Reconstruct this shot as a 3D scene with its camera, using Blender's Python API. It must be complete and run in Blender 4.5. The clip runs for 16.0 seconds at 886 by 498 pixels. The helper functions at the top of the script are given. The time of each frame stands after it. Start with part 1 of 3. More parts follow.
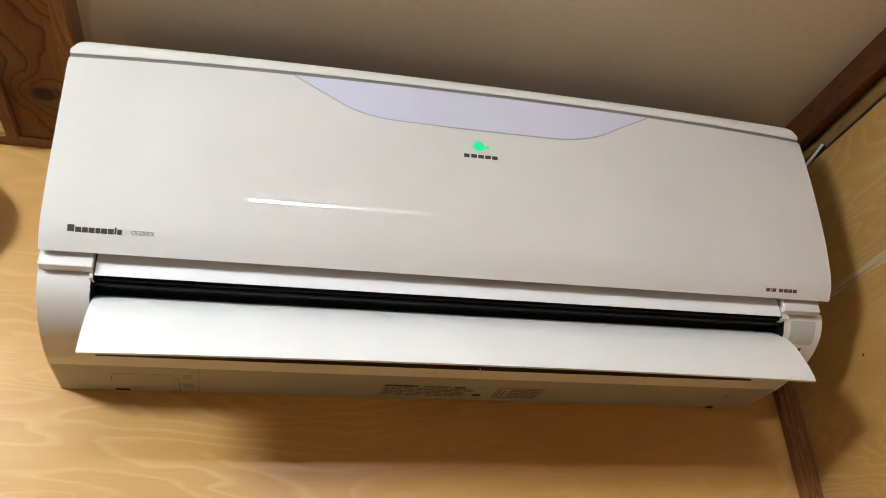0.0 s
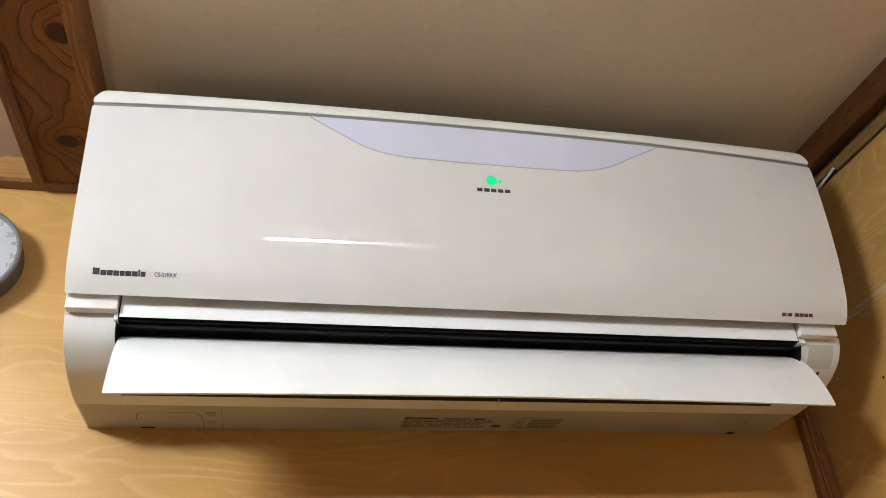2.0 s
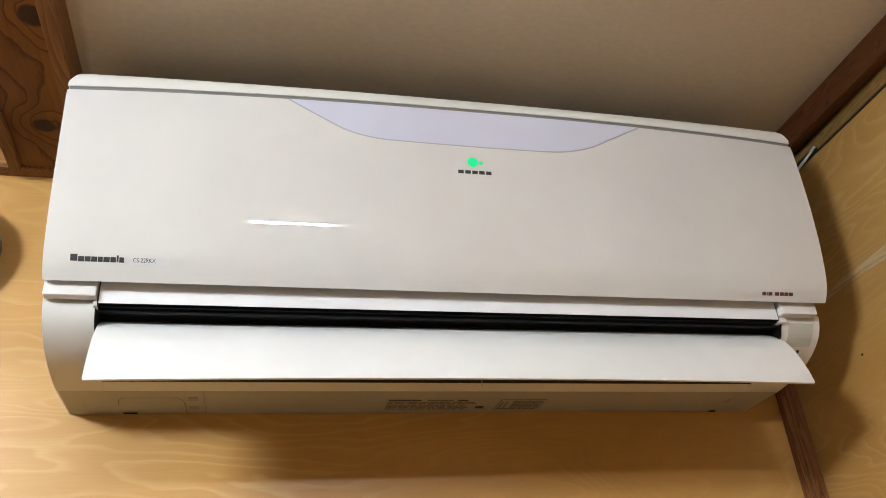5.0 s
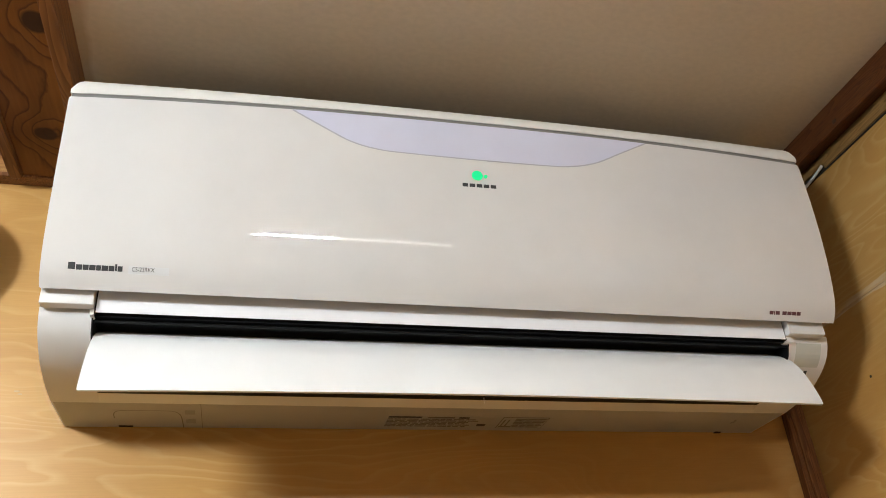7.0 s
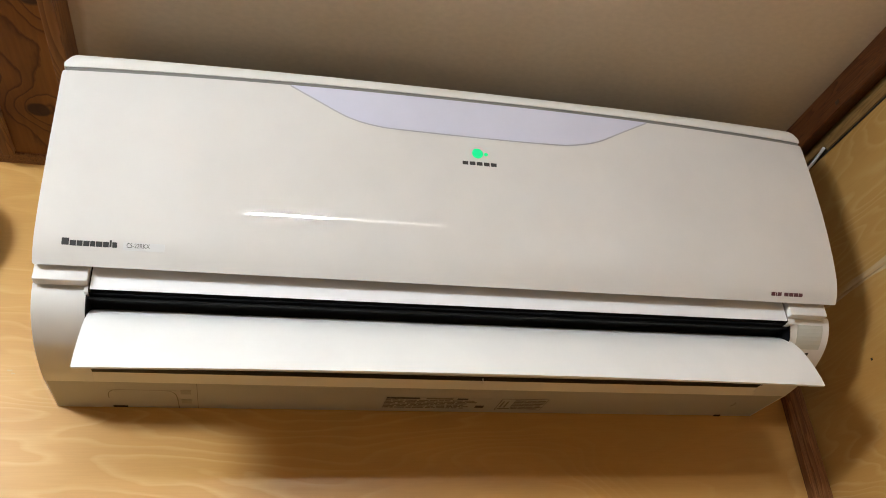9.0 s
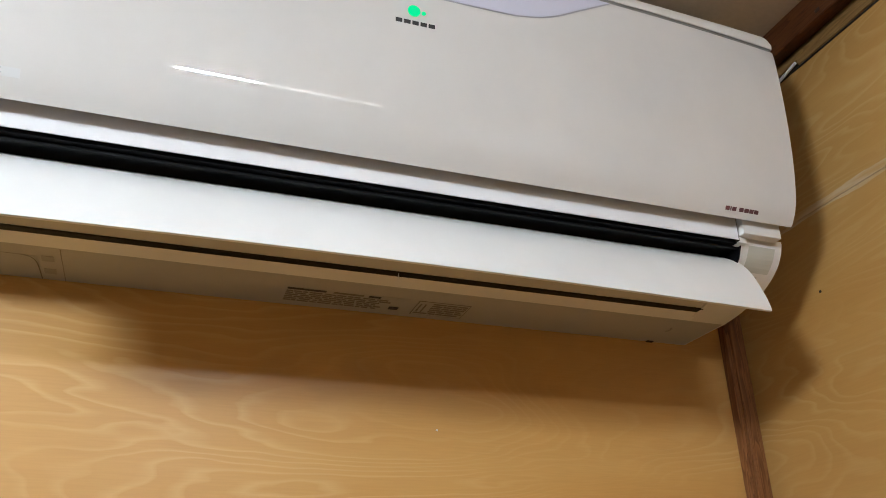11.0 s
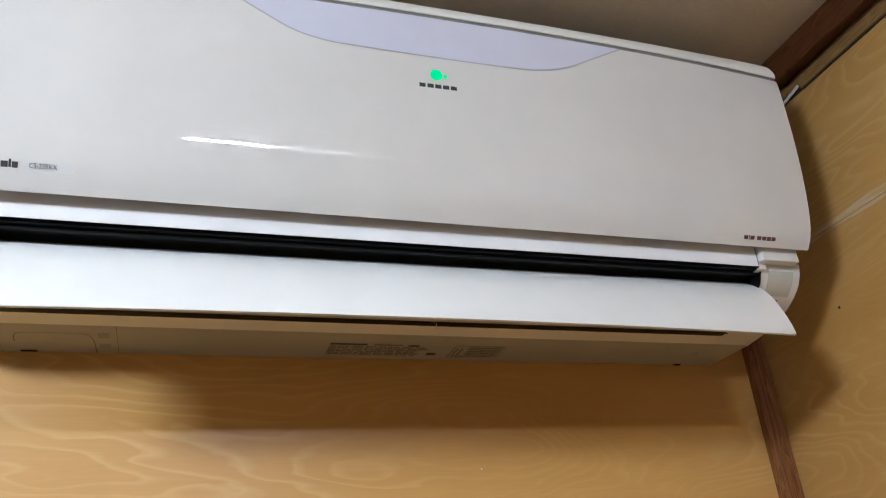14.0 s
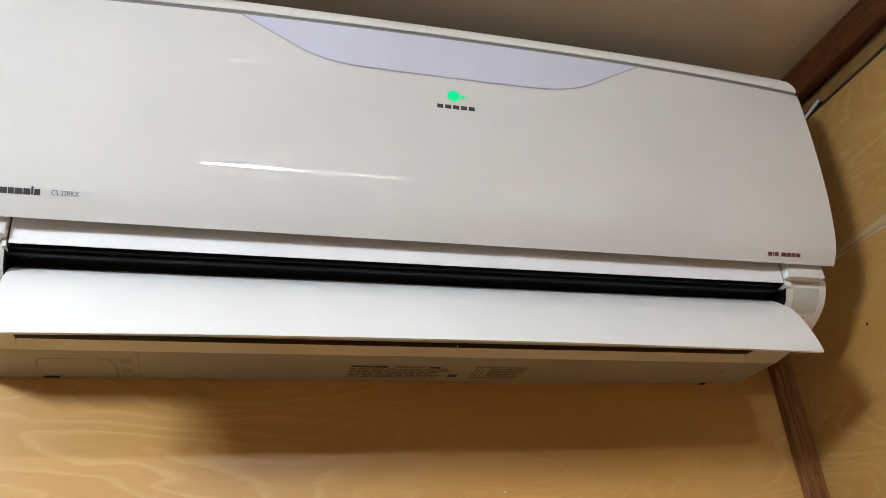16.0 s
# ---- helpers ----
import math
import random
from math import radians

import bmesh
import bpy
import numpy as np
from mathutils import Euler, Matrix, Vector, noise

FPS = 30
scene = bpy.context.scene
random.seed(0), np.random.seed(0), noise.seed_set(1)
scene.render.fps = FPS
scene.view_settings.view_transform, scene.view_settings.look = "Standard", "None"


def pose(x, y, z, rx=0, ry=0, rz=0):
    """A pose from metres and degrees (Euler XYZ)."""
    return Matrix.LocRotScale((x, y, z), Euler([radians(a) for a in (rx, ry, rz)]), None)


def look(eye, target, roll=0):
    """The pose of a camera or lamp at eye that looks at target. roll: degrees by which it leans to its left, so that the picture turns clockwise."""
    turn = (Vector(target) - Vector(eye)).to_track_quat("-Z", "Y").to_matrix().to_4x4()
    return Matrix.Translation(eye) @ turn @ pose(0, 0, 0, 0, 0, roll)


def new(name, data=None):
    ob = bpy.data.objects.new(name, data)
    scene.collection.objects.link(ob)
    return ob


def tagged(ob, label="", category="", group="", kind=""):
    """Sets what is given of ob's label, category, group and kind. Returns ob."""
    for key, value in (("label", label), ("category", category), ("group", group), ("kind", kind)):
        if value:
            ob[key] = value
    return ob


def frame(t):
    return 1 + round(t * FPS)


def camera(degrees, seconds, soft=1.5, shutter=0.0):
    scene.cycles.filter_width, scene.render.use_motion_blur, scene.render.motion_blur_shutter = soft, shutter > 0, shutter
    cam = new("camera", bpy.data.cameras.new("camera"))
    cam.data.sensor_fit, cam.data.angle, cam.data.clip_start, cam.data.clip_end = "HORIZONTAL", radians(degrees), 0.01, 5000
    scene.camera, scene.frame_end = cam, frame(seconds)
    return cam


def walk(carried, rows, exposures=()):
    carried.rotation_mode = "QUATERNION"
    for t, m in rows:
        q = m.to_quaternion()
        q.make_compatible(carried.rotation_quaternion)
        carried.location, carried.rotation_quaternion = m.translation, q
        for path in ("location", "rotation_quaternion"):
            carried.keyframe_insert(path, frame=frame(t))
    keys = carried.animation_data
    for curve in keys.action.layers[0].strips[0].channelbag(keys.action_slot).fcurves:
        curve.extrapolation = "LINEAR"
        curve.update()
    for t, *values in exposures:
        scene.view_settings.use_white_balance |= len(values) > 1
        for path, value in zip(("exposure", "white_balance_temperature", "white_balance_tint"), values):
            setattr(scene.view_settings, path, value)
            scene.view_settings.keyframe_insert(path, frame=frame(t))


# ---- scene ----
cam = camera(57.60, 16.0, soft=0.9, shutter=0.4)
PATH = [
    (0, (-0.2233, -0.8747, 1.7113), (0.0112, -0.0256, 2.1846), -3.19),
    (0.5, (-0.2230, -0.8873, 1.7115), (-0.0100, -0.0363, 2.1915), -3.81),
    (1, (-0.2216, -0.8891, 1.7119), (-0.0170, -0.0419, 2.2022), -3.97),
    (1.5, (-0.2194, -0.8902, 1.7114), (-0.0147, -0.0462, 2.2070), -3.99),
    (2, (-0.2238, -0.8890, 1.7088), (-0.0136, -0.0522, 2.2145), -3.98),
    (2.5, (-0.2170, -0.8845, 1.7089), (0.0016, -0.0485, 2.2122), -4.41),
    (3, (-0.2140, -0.8858, 1.7101), (0.0205, -0.0505, 2.2075), -4.53),
    (3.5, (-0.2121, -0.8850, 1.7095), (0.0245, -0.0480, 2.2029), -4.50),
    (4, (-0.2125, -0.8844, 1.7113), (0.0184, -0.0408, 2.1960), -4.50),
    (4.5, (-0.2181, -0.8912, 1.7114), (0.0091, -0.0452, 2.1939), -5.04),
    (7, (-0.2171, -0.8768, 1.7113), (0.0070, -0.0434, 2.2164), -4.23),
    (7.5, (-0.2140, -0.8777, 1.7077), (0.0094, -0.0480, 2.2193), -4.26),
    (8, (-0.2077, -0.8711, 1.7077), (0.0186, -0.0400, 2.2157), -4.45),
    (8.5, (-0.2115, -0.8665, 1.7063), (0.0171, -0.0318, 2.2074), -4.41),
    (9, (-0.2183, -0.8617, 1.7070), (0.0124, -0.0234, 2.2010), -4.17),
    (9.5, (-0.2160, -0.8539, 1.7055), (0.0134, -0.0133, 2.1961), -3.76),
    (10, (-0.2098, -0.8259, 1.7075), (0.0391, 0.0196, 2.1798), -3.51),
    (10.2, (-0.1968, -0.7992, 1.7040), (0.0729, 0.0506, 2.1570), -2.61),
    (12.3, (-0.1554, -0.7343, 1.7213), (0.1995, 0.1057, 2.1316), -3.13),
    (12.5, (-0.1538, -0.7316, 1.7236), (0.2067, 0.1009, 2.1443), -4.60),
    (13, (-0.1816, -0.7503, 1.7200), (0.1666, 0.0959, 2.1234), -6.03),
    (13.5, (-0.2063, -0.7728, 1.7204), (0.1220, 0.0826, 2.1210), -5.09),
    (14, (-0.2099, -0.7883, 1.7312), (0.0950, 0.0597, 2.1646), -5.16),
    (14.5, (-0.2076, -0.7857, 1.7306), (0.0860, 0.0573, 2.1811), -5.15),
    (15, (-0.2019, -0.7760, 1.7326), (0.0885, 0.0696, 2.1806), -5.06),
    (15.5, (-0.2063, -0.7833, 1.7319), (0.0829, 0.0602, 2.1845), -5.16),
    (16, (-0.2096, -0.7857, 1.7344), (0.0714, 0.0584, 2.1909), -5.33),
]
EXPOSURES = [(0.0, 0.0, 6500, 10), (4.5, 0.0, 6500, 10), (9.0, 0.0, 6650, 10), (10.2, 0.0, 6600, 10), (12.4, -0.12, 5300, 9), (13.1, -0.12, 5450, 9.5), (14.0, -0.1, 5900, 10), (14.6, -0.08, 6300, 10), (16.0, -0.08, 6280, 10)]
walk(cam, [(t, look(eye, target, roll)) for t, eye, target, roll in PATH], EXPOSURES)

# ---- light: an enclosed room in the evening, lit by its ceiling lamps ----
world = bpy.data.worlds.new("world")
world.use_nodes = True
world.node_tree.nodes["Background"].inputs[0].default_value = (0.02, 0.022, 0.03, 1)
world.node_tree.nodes["Background"].inputs[1].default_value = 0.3
scene.world = world
LAMP_GLOW = 113.0
TUBE_GLOW = 460.0
LAMP_COLOUR = (0.92, 1.0, 1.035, 1)

# room
RIGHT, LEFT, BACK, CEIL = 0.478, -2.7, -3.3, 2.333


# ---- materials ----
def material(name, colour, rough=0.5, metal=0.0, coat=0.0, spec=0.5):
    m = bpy.data.materials.new(name)
    m.use_nodes = True
    b = m.node_tree.nodes["Principled BSDF"]
    b.inputs["Base Color"].default_value = (*colour, 1)
    b.inputs["Roughness"].default_value = rough
    b.inputs["Metallic"].default_value = metal
    b.inputs["Coat Weight"].default_value = coat
    b.inputs["Coat Roughness"].default_value = 0.03
    b.inputs["Specular IOR Level"].default_value = spec
    return m


class Nodes:
    """Short hand for a material's node tree."""

    def __init__(self, m):
        self.t = m.node_tree
        self.bsdf = self.t.nodes["Principled BSDF"]

    def add(self, kind, **values):
        n = self.t.nodes.new(kind)
        for key, v in values.items():
            if key == "operation":
                n.operation = v
            else:
                n.inputs[key.replace("_", " ")].default_value = v
        return n

    def link(self, a, b):
        self.t.links.new(a, b)

    def coords(self, scale=(1, 1, 1), rotation=(0, 0, 0), kind="Object"):
        c = self.t.nodes.new("ShaderNodeTexCoord")
        m = self.t.nodes.new("ShaderNodeMapping")
        m.inputs["Scale"].default_value = scale
        m.inputs["Rotation"].default_value = rotation
        self.link(c.outputs[kind], m.inputs["Vector"])
        return m.outputs["Vector"]

    def noise(self, vec, scale, detail=4.0, rough=0.5, distort=0.0):
        n = self.add("ShaderNodeTexNoise", Scale=scale, Detail=detail, Roughness=rough, Distortion=distort)
        self.link(vec, n.inputs["Vector"])
        return n.outputs["Fac"]

    def ramp(self, fac, stops):
        n = self.t.nodes.new("ShaderNodeValToRGB")
        e = n.color_ramp.elements
        while len(e) < len(stops):
            e.new(0.5)
        for el, (p, c) in zip(e, stops):
            el.position, el.color = p, (*c, 1)
        self.link(fac, n.inputs["Fac"])
        return n.outputs["Color"]

    def mix(self, fac, a, b, blend="MIX"):
        n = self.t.nodes.new("ShaderNodeMix")
        n.data_type, n.blend_type = "RGBA", blend
        for sock, v in ((n.inputs["Factor"], fac), (n.inputs["A"], a), (n.inputs["B"], b)):
            if isinstance(v, (int, float)):
                sock.default_value = v
            elif isinstance(v, tuple):
                sock.default_value = (*v, 1)
            else:
                self.link(v, sock)
        return n.outputs[2]

    def maths(self, op, a, b=0.0):
        n = self.add("ShaderNodeMath", operation=op)
        for sock, v in zip(n.inputs, (a, b)):
            if isinstance(v, (int, float)):
                sock.default_value = v
            else:
                self.link(v, sock)
        return n.outputs[0]

    def bump(self, height, strength=0.2, distance=0.002):
        n = self.add("ShaderNodeBump", Strength=strength, Distance=distance)
        self.link(height, n.inputs["Height"])
        self.link(n.outputs["Normal"], self.bsdf.inputs["Normal"])


def plastic(name, colour, rough, coat=0.0, spec=0.5):
    """Moulded plastic with a faint haze of dust and handling."""
    m = material(name, colour, rough, coat=coat, spec=spec)
    n = Nodes(m)
    v = n.coords()
    dust = n.noise(v, 9.0, 5.0, 0.6)
    dark = tuple(c * 0.94 for c in colour)
    n.link(n.ramp(dust, [(0.35, dark), (0.65, colour)]), n.bsdf.inputs["Base Color"])
    r = n.maths("MULTIPLY_ADD", n.noise(v, 30.0, 3.0), 0.06 * min(1.0, 4 * rough))
    r.node.inputs[2].default_value = rough - 0.03
    n.link(r, n.bsdf.inputs["Roughness"])
    return m


def plywood(name, along, putty=0.0, tone=1.0):
    """Rotary-cut plywood under clear varnish: pale flame figure along x or y, fine pores, broad tone drift; tone:
    scales the colour, below 1 to put a wall's shade into it; putty: whitish filler smeared over the sheet joint.
    """
    m = material(name, (0.5, 0.33, 0.15), 0.4)
    n = Nodes(m)
    grain = lambda a, c: (a, 1, c) if along == "x" else (1, a, c)
    v = n.coords(grain(0.75, 3.8))
    field = n.noise(v, 2.4, 3.0, 0.40, 0.5)
    field = n.maths("ADD", field, n.maths("MULTIPLY", n.noise(n.coords(grain(7, 18)), 2.0, 2.0), 0.036))
    rings = n.maths("FRACT", n.maths("MULTIPLY", field, 29.0))
    line = n.ramp(rings, [(0.0, (0, 0, 0)), (0.55, (0.06, 0.06, 0.06)), (0.86, (1, 1, 1)), (0.96, (0.5, 0.5, 0.5)), (1.0, (0, 0, 0))])
    patch = n.ramp(n.noise(n.coords(grain(0.8, 2.4)), 3.1, 2.0), [(0.38, (0.12, 0.12, 0.12)), (0.62, (1, 1, 1))])
    amount = n.maths("MULTIPLY", n.mix(1.0, line, patch, "MULTIPLY"), 0.36)
    body = n.ramp(n.noise(n.coords(grain(0.5, 3.0)), 3.0, 4.0, 0.55), [(0.28, (0.49, 0.258, 0.070)), (0.52, (0.57, 0.322, 0.097)), (0.75, (0.625, 0.375, 0.126))])
    c = n.mix(amount, body, (0.74, 0.52, 0.245))
    fine = n.ramp(n.noise(n.coords(grain(8, 200)), 3.0, 3.0, 0.6), [(0.35, (0.92, 0.90, 0.87)), (0.62, (1.03, 1.03, 1.03))])
    c = n.mix(0.4, c, fine, "MULTIPLY")
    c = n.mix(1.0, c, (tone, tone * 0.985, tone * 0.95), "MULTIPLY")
    if putty:
        sep = n.t.nodes.new("ShaderNodeSeparateXYZ")
        n.link(n.coords(), sep.inputs[0])
        off = n.maths("ABSOLUTE", n.maths("SUBTRACT", sep.outputs[2], putty))
        band = n.maths("LESS_THAN", off, n.maths("MULTIPLY", n.noise(n.coords((1, 9, 3)), 1.6, 3.0), 0.0110))
        smear = n.maths("MULTIPLY", band, n.ramp(n.noise(n.coords((1, 6, 60)), 2.0, 4.0), [(0.36, (0.05, 0.05, 0.05)), (0.62, (0.42, 0.42, 0.42))]))
        c = n.mix(smear, c, (0.66, 0.60, 0.50))
    n.link(c, n.bsdf.inputs["Base Color"])
    n.bump(n.noise(n.coords(grain(6, 120)), 3.0, 3.0), 0.06, 0.001)
    return m


def knotty_board(name, knots):
    """Flat-sawn softwood along y whose growth rings bend round dark knots."""
    m = material(name, (0.22, 0.1, 0.04), 0.5, spec=0.2)
    n = Nodes(m)
    sep = n.t.nodes.new("ShaderNodeSeparateXYZ")
    n.link(n.coords(), sep.inputs[0])
    field = n.maths("MULTIPLY", sep.outputs[0], 34.0)
    wob = n.maths("MULTIPLY", n.noise(n.coords((13, 7, 13)), 1.0, 2.0), 4.2)
    field = n.maths("ADD", field, wob)
    field = n.maths("ADD", field, n.maths("MULTIPLY", n.noise(n.coords((70, 22, 70)), 1.0, 3.0), 0.8))
    core = None
    for kx, ky, rx, ry, pull in knots:
        d2 = n.maths("ADD", n.maths("POWER", n.maths("ABSOLUTE", n.maths("DIVIDE", n.maths("SUBTRACT", sep.outputs[0], kx), rx)), 2.0), n.maths("POWER", n.maths("ABSOLUTE", n.maths("DIVIDE", n.maths("SUBTRACT", sep.outputs[1], ky), ry)), 2.0))
        bulge = n.maths("MULTIPLY", n.maths("POWER", 2.718, n.maths("MULTIPLY", d2, -0.16)), pull)
        field = n.maths("ADD", field, bulge)
        spot = n.ramp(n.maths("ADD", d2, n.maths("MULTIPLY", n.noise(n.coords((90, 90, 90)), 1.0, 2.0), 0.2)), [(0.60, (1, 1, 1)), (1.0, (0, 0, 0))])
        core = spot if core is None else n.mix(1.0, core, spot, "ADD")
    rings = n.maths("FRACT", field)
    c = n.ramp(rings, [(0.0, (0.29, 0.118, 0.030)), (0.74, (0.26, 0.10, 0.026)), (0.91, (0.125, 0.042, 0.012)), (1.0, (0.25, 0.096, 0.025))])
    drift = n.ramp(n.noise(n.coords((9, 4, 9)), 1.0, 3.0), [(0.3, (0.55, 0.50, 0.45)), (0.7, (1.25, 1.23, 1.2))])
    fine = n.ramp(n.noise(n.coords((260, 16, 60)), 1.0, 3.0), [(0.3, (0.86, 0.85, 0.84)), (0.7, (1.04, 1.04, 1.04))])
    c = n.mix(1.0, n.mix(1.0, c, drift, "MULTIPLY"), fine, "MULTIPLY")
    c = n.mix(n.maths("MINIMUM", core, 0.93), c, (0.035, 0.014, 0.008))
    n.link(c, n.bsdf.inputs["Base Color"])
    n.bump(rings, 0.06, 0.001)
    return m


def pine(name, dark, light, scale=(6, 1, 60), rings=16.0, rough=0.45, rotation=(0, 0, 0)):
    """Oiled softwood with growth rings along the first axis."""
    m = material(name, light, rough, spec=0.25)
    n = Nodes(m)
    v = n.coords(scale, rotation)
    field = n.noise(v, 1.0, 2.0, 0.5, 0.6)
    r = n.maths("FRACT", n.maths("MULTIPLY", field, rings))
    c = n.ramp(r, [(0.0, light), (0.55, tuple(0.5 * (a + b) for a, b in zip(dark, light))), (0.92, dark), (1.0, light)])
    fine = n.ramp(n.noise(n.coords(tuple(s * 5 for s in scale), rotation), 1.5, 3.0), [(0.3, (0.78, 0.76, 0.74)), (0.7, (1.05, 1.05, 1.05))])
    n.link(n.mix(0.7, c, fine, "MULTIPLY"), n.bsdf.inputs["Base Color"])
    n.bump(r, 0.08, 0.001)
    return m


def glow(name, colour, strength, base=(0.9, 0.9, 0.9)):
    m = material(name, base, 0.4)
    b = m.node_tree.nodes["Principled BSDF"]
    b.inputs["Emission Color"].default_value = colour
    b.inputs["Emission Strength"].default_value = strength
    return m


PANEL_WHITE = plastic("glossy white panel", (0.715, 0.695, 0.683), 0.045)
BODY_WHITE = plastic("satin white casing", (0.74, 0.73, 0.72), 0.38)
FLAP_WHITE = plastic("white flap", (0.87, 0.88, 0.89), 0.3)
GUIDE_WHITE = plastic("white air guide", (0.84, 0.84, 0.86), 0.8, spec=0.12)
# same plastic as the casing; the underside's shade is put into this grey
UNDER_SHADED = plastic("white casing, underside shade in colour", (0.44, 0.43, 0.41), 0.45)
CAP_WHITE = plastic("satin cap", (0.80, 0.785, 0.76), 0.3)
GROOVE_GREY = plastic("grey stripe", (0.20, 0.196, 0.188), 0.35)
LENS_LILAC = plastic("pale lilac window", (0.66, 0.665, 0.80), 0.2, 0.4)
LENS_EDGE = plastic("window edge", (0.42, 0.42, 0.47), 0.35)
EDGE_GREY = plastic("dull grey edge", (0.56, 0.54, 0.50), 0.3)
SLOT_BLACK = plastic("black outlet", (0.004, 0.004, 0.005), 0.45, spec=0.12)
SEAM = plastic("seam", (0.045, 0.038, 0.030), 0.8, spec=0.1)
INK = plastic("black print", (0.03, 0.03, 0.032), 0.5)
INK_RED = plastic("dark red print", (0.11, 0.035, 0.045), 0.5)
INK_BROWN = plastic("faded brown print", (0.20, 0.175, 0.145), 0.6)
STICKER = plastic("silver sticker", (0.69, 0.69, 0.70), 0.3)
SENSOR_GREY = plastic("grey green sensor window", (0.55, 0.56, 0.515), 0.22, 0.3)
LED_GREEN = glow("green light", (0.0, 0.86, 0.31, 1), 1.0, (0.0, 0.03, 0.012))
WALL_PLY = plywood("plywood back", "x")
# same plywood as the back, its colour lowered for the side wall's shade
SIDE_PLY_SHADED = plywood("plywood side", "y", 2.1125, 0.82)
KNOTTY = knotty_board("knotty board", [(-0.452, -0.102, 0.0145, 0.0125, 2.6), (-0.431, -0.272, 0.0155, 0.0165, 3.0), (-0.462, -0.47, 0.009, 0.011, 2.0)])
BATTEN = pine("brown batten", (0.15, 0.055, 0.016), (0.27, 0.11, 0.034), (40, 3, 40))
TRIM_DARK = pine("dark red brown trim", (0.14, 0.052, 0.018), (0.29, 0.122, 0.044), (60, 60, 4))
TRIM_LIGHT = pine("light pine trim", (0.34, 0.155, 0.045), (0.50, 0.265, 0.09), (5, 20, 90))
RAIL = pine("crown rail", (0.07, 0.023, 0.008), (0.135, 0.048, 0.016), (20, 4, 60))
STRIP_TAN = pine("tan edging strip", (0.20, 0.108, 0.036), (0.31, 0.178, 0.062), (40, 6, 60))
DIAL_GREY = plastic("grey dial case", (0.20, 0.205, 0.215), 0.4)
DIAL_DARK = plastic("dark dial side", (0.06, 0.058, 0.055), 0.5)
DIAL_FACE = plastic("dial face", (0.50, 0.515, 0.555), 0.5)
KNOT_DARK = plastic("dark knot", (0.035, 0.014, 0.008), 0.5)
ICON_GREY = plastic("faint grey print", (0.34, 0.325, 0.30), 0.5)
CHROME = material("chrome", (0.8, 0.8, 0.8), 0.15, 1.0)
DENT = plastic("pale dent", (0.57, 0.385, 0.17), 0.5)
CABLE_WHITE = plastic("white cable", (0.75, 0.76, 0.78), 0.4)


def ceiling_material():
    m = material("ceiling paper", (0.60, 0.52, 0.42), 0.95, spec=0.12)
    n = Nodes(m)
    v = n.coords((1, 1, 1))
    blot = n.ramp(n.noise(v, 3.5, 4.0), [(0.3, (0.71, 0.592, 0.45)), (0.7, (0.77, 0.655, 0.51))])
    fibre = n.ramp(n.noise(n.coords((60, 90, 60)), 2.0, 3.0), [(0.35, (0.965, 0.965, 0.96)), (0.65, (1.02, 1.02, 1.02))])
    sep = n.t.nodes.new("ShaderNodeSeparateXYZ")
    n.link(n.coords(), sep.inputs[0])
    # old water mark along the board
    reach = n.maths("MULTIPLY", n.noise(n.coords((9, 9, 9)), 1.0, 4.0), 0.034)
    edge = n.maths("DIVIDE", n.maths("ABSOLUTE", n.maths("ADD", sep.outputs[0], 0.4095)), reach)
    stain = n.ramp(edge, [(0.55, (0.5, 0.5, 0.5)), (1.0, (0, 0, 0))])
    c = n.mix(stain, n.mix(1.0, blot, fibre, "MULTIPLY"), (0.46, 0.29, 0.12))
    n.link(c, n.bsdf.inputs["Base Color"])
    n.bump(n.noise(n.coords((70, 100, 70)), 2.0, 3.0), 0.06, 0.001)
    return m


CEILING = ceiling_material()


def plaster(name, colour):
    m = material(name, colour, 0.9)
    n = Nodes(m)
    f = n.noise(n.coords(), 5.0, 5.0)
    n.link(n.ramp(f, [(0.3, tuple(c * 0.92 for c in colour)), (0.7, colour)]), n.bsdf.inputs["Base Color"])
    n.bump(n.noise(n.coords(), 160.0, 3.0), 0.15, 0.001)
    return m


ROOM_WALL = plaster("room wall", (0.33, 0.325, 0.315))
TATAMI = pine("floor boards", (0.10, 0.085, 0.06), (0.15, 0.125, 0.09), (2, 30, 1))


# ---- building blocks ----
def part(name, bm, mat, parent=None, label="", smooth=False):
    me = bpy.data.meshes.new(name)
    bmesh.ops.recalc_face_normals(bm, faces=bm.faces)
    bm.to_mesh(me)
    bm.free()
    me.materials.append(mat)
    if smooth:
        me.shade_smooth()
        me.set_sharp_from_angle(angle=radians(32))
    ob = new(name, me)
    ob.parent = parent
    if parent is not None:
        ob.matrix_parent_inverse = parent.matrix_world.inverted() if parent.type == "EMPTY" else Matrix()
    if label:
        ob["label"] = label
    return ob


def thing(name, place, label, category, group="", kind=""):
    ob = new(name)
    ob.empty_display_size = 0.05
    ob.location = place
    ob.matrix_world = Matrix.Translation(place)
    return tagged(ob, label, category, group, kind)


def box(x0, x1, y0, y1, z0, z1, bevel=0.0, seg=2, bm=None):
    bm2 = bmesh.new()
    bmesh.ops.create_cube(bm2, size=1.0)
    for v in bm2.verts:
        v.co = Vector(((x0 + x1) / 2 + v.co.x * (x1 - x0), (y0 + y1) / 2 + v.co.y * (y1 - y0), (z0 + z1) / 2 + v.co.z * (z1 - z0)))
    if bevel:
        bmesh.ops.bevel(bm2, geom=bm2.edges[:], offset=bevel, segments=seg, affect="EDGES", profile=0.6)
    if bm is None:
        return bm2
    return join(bm, bm2)


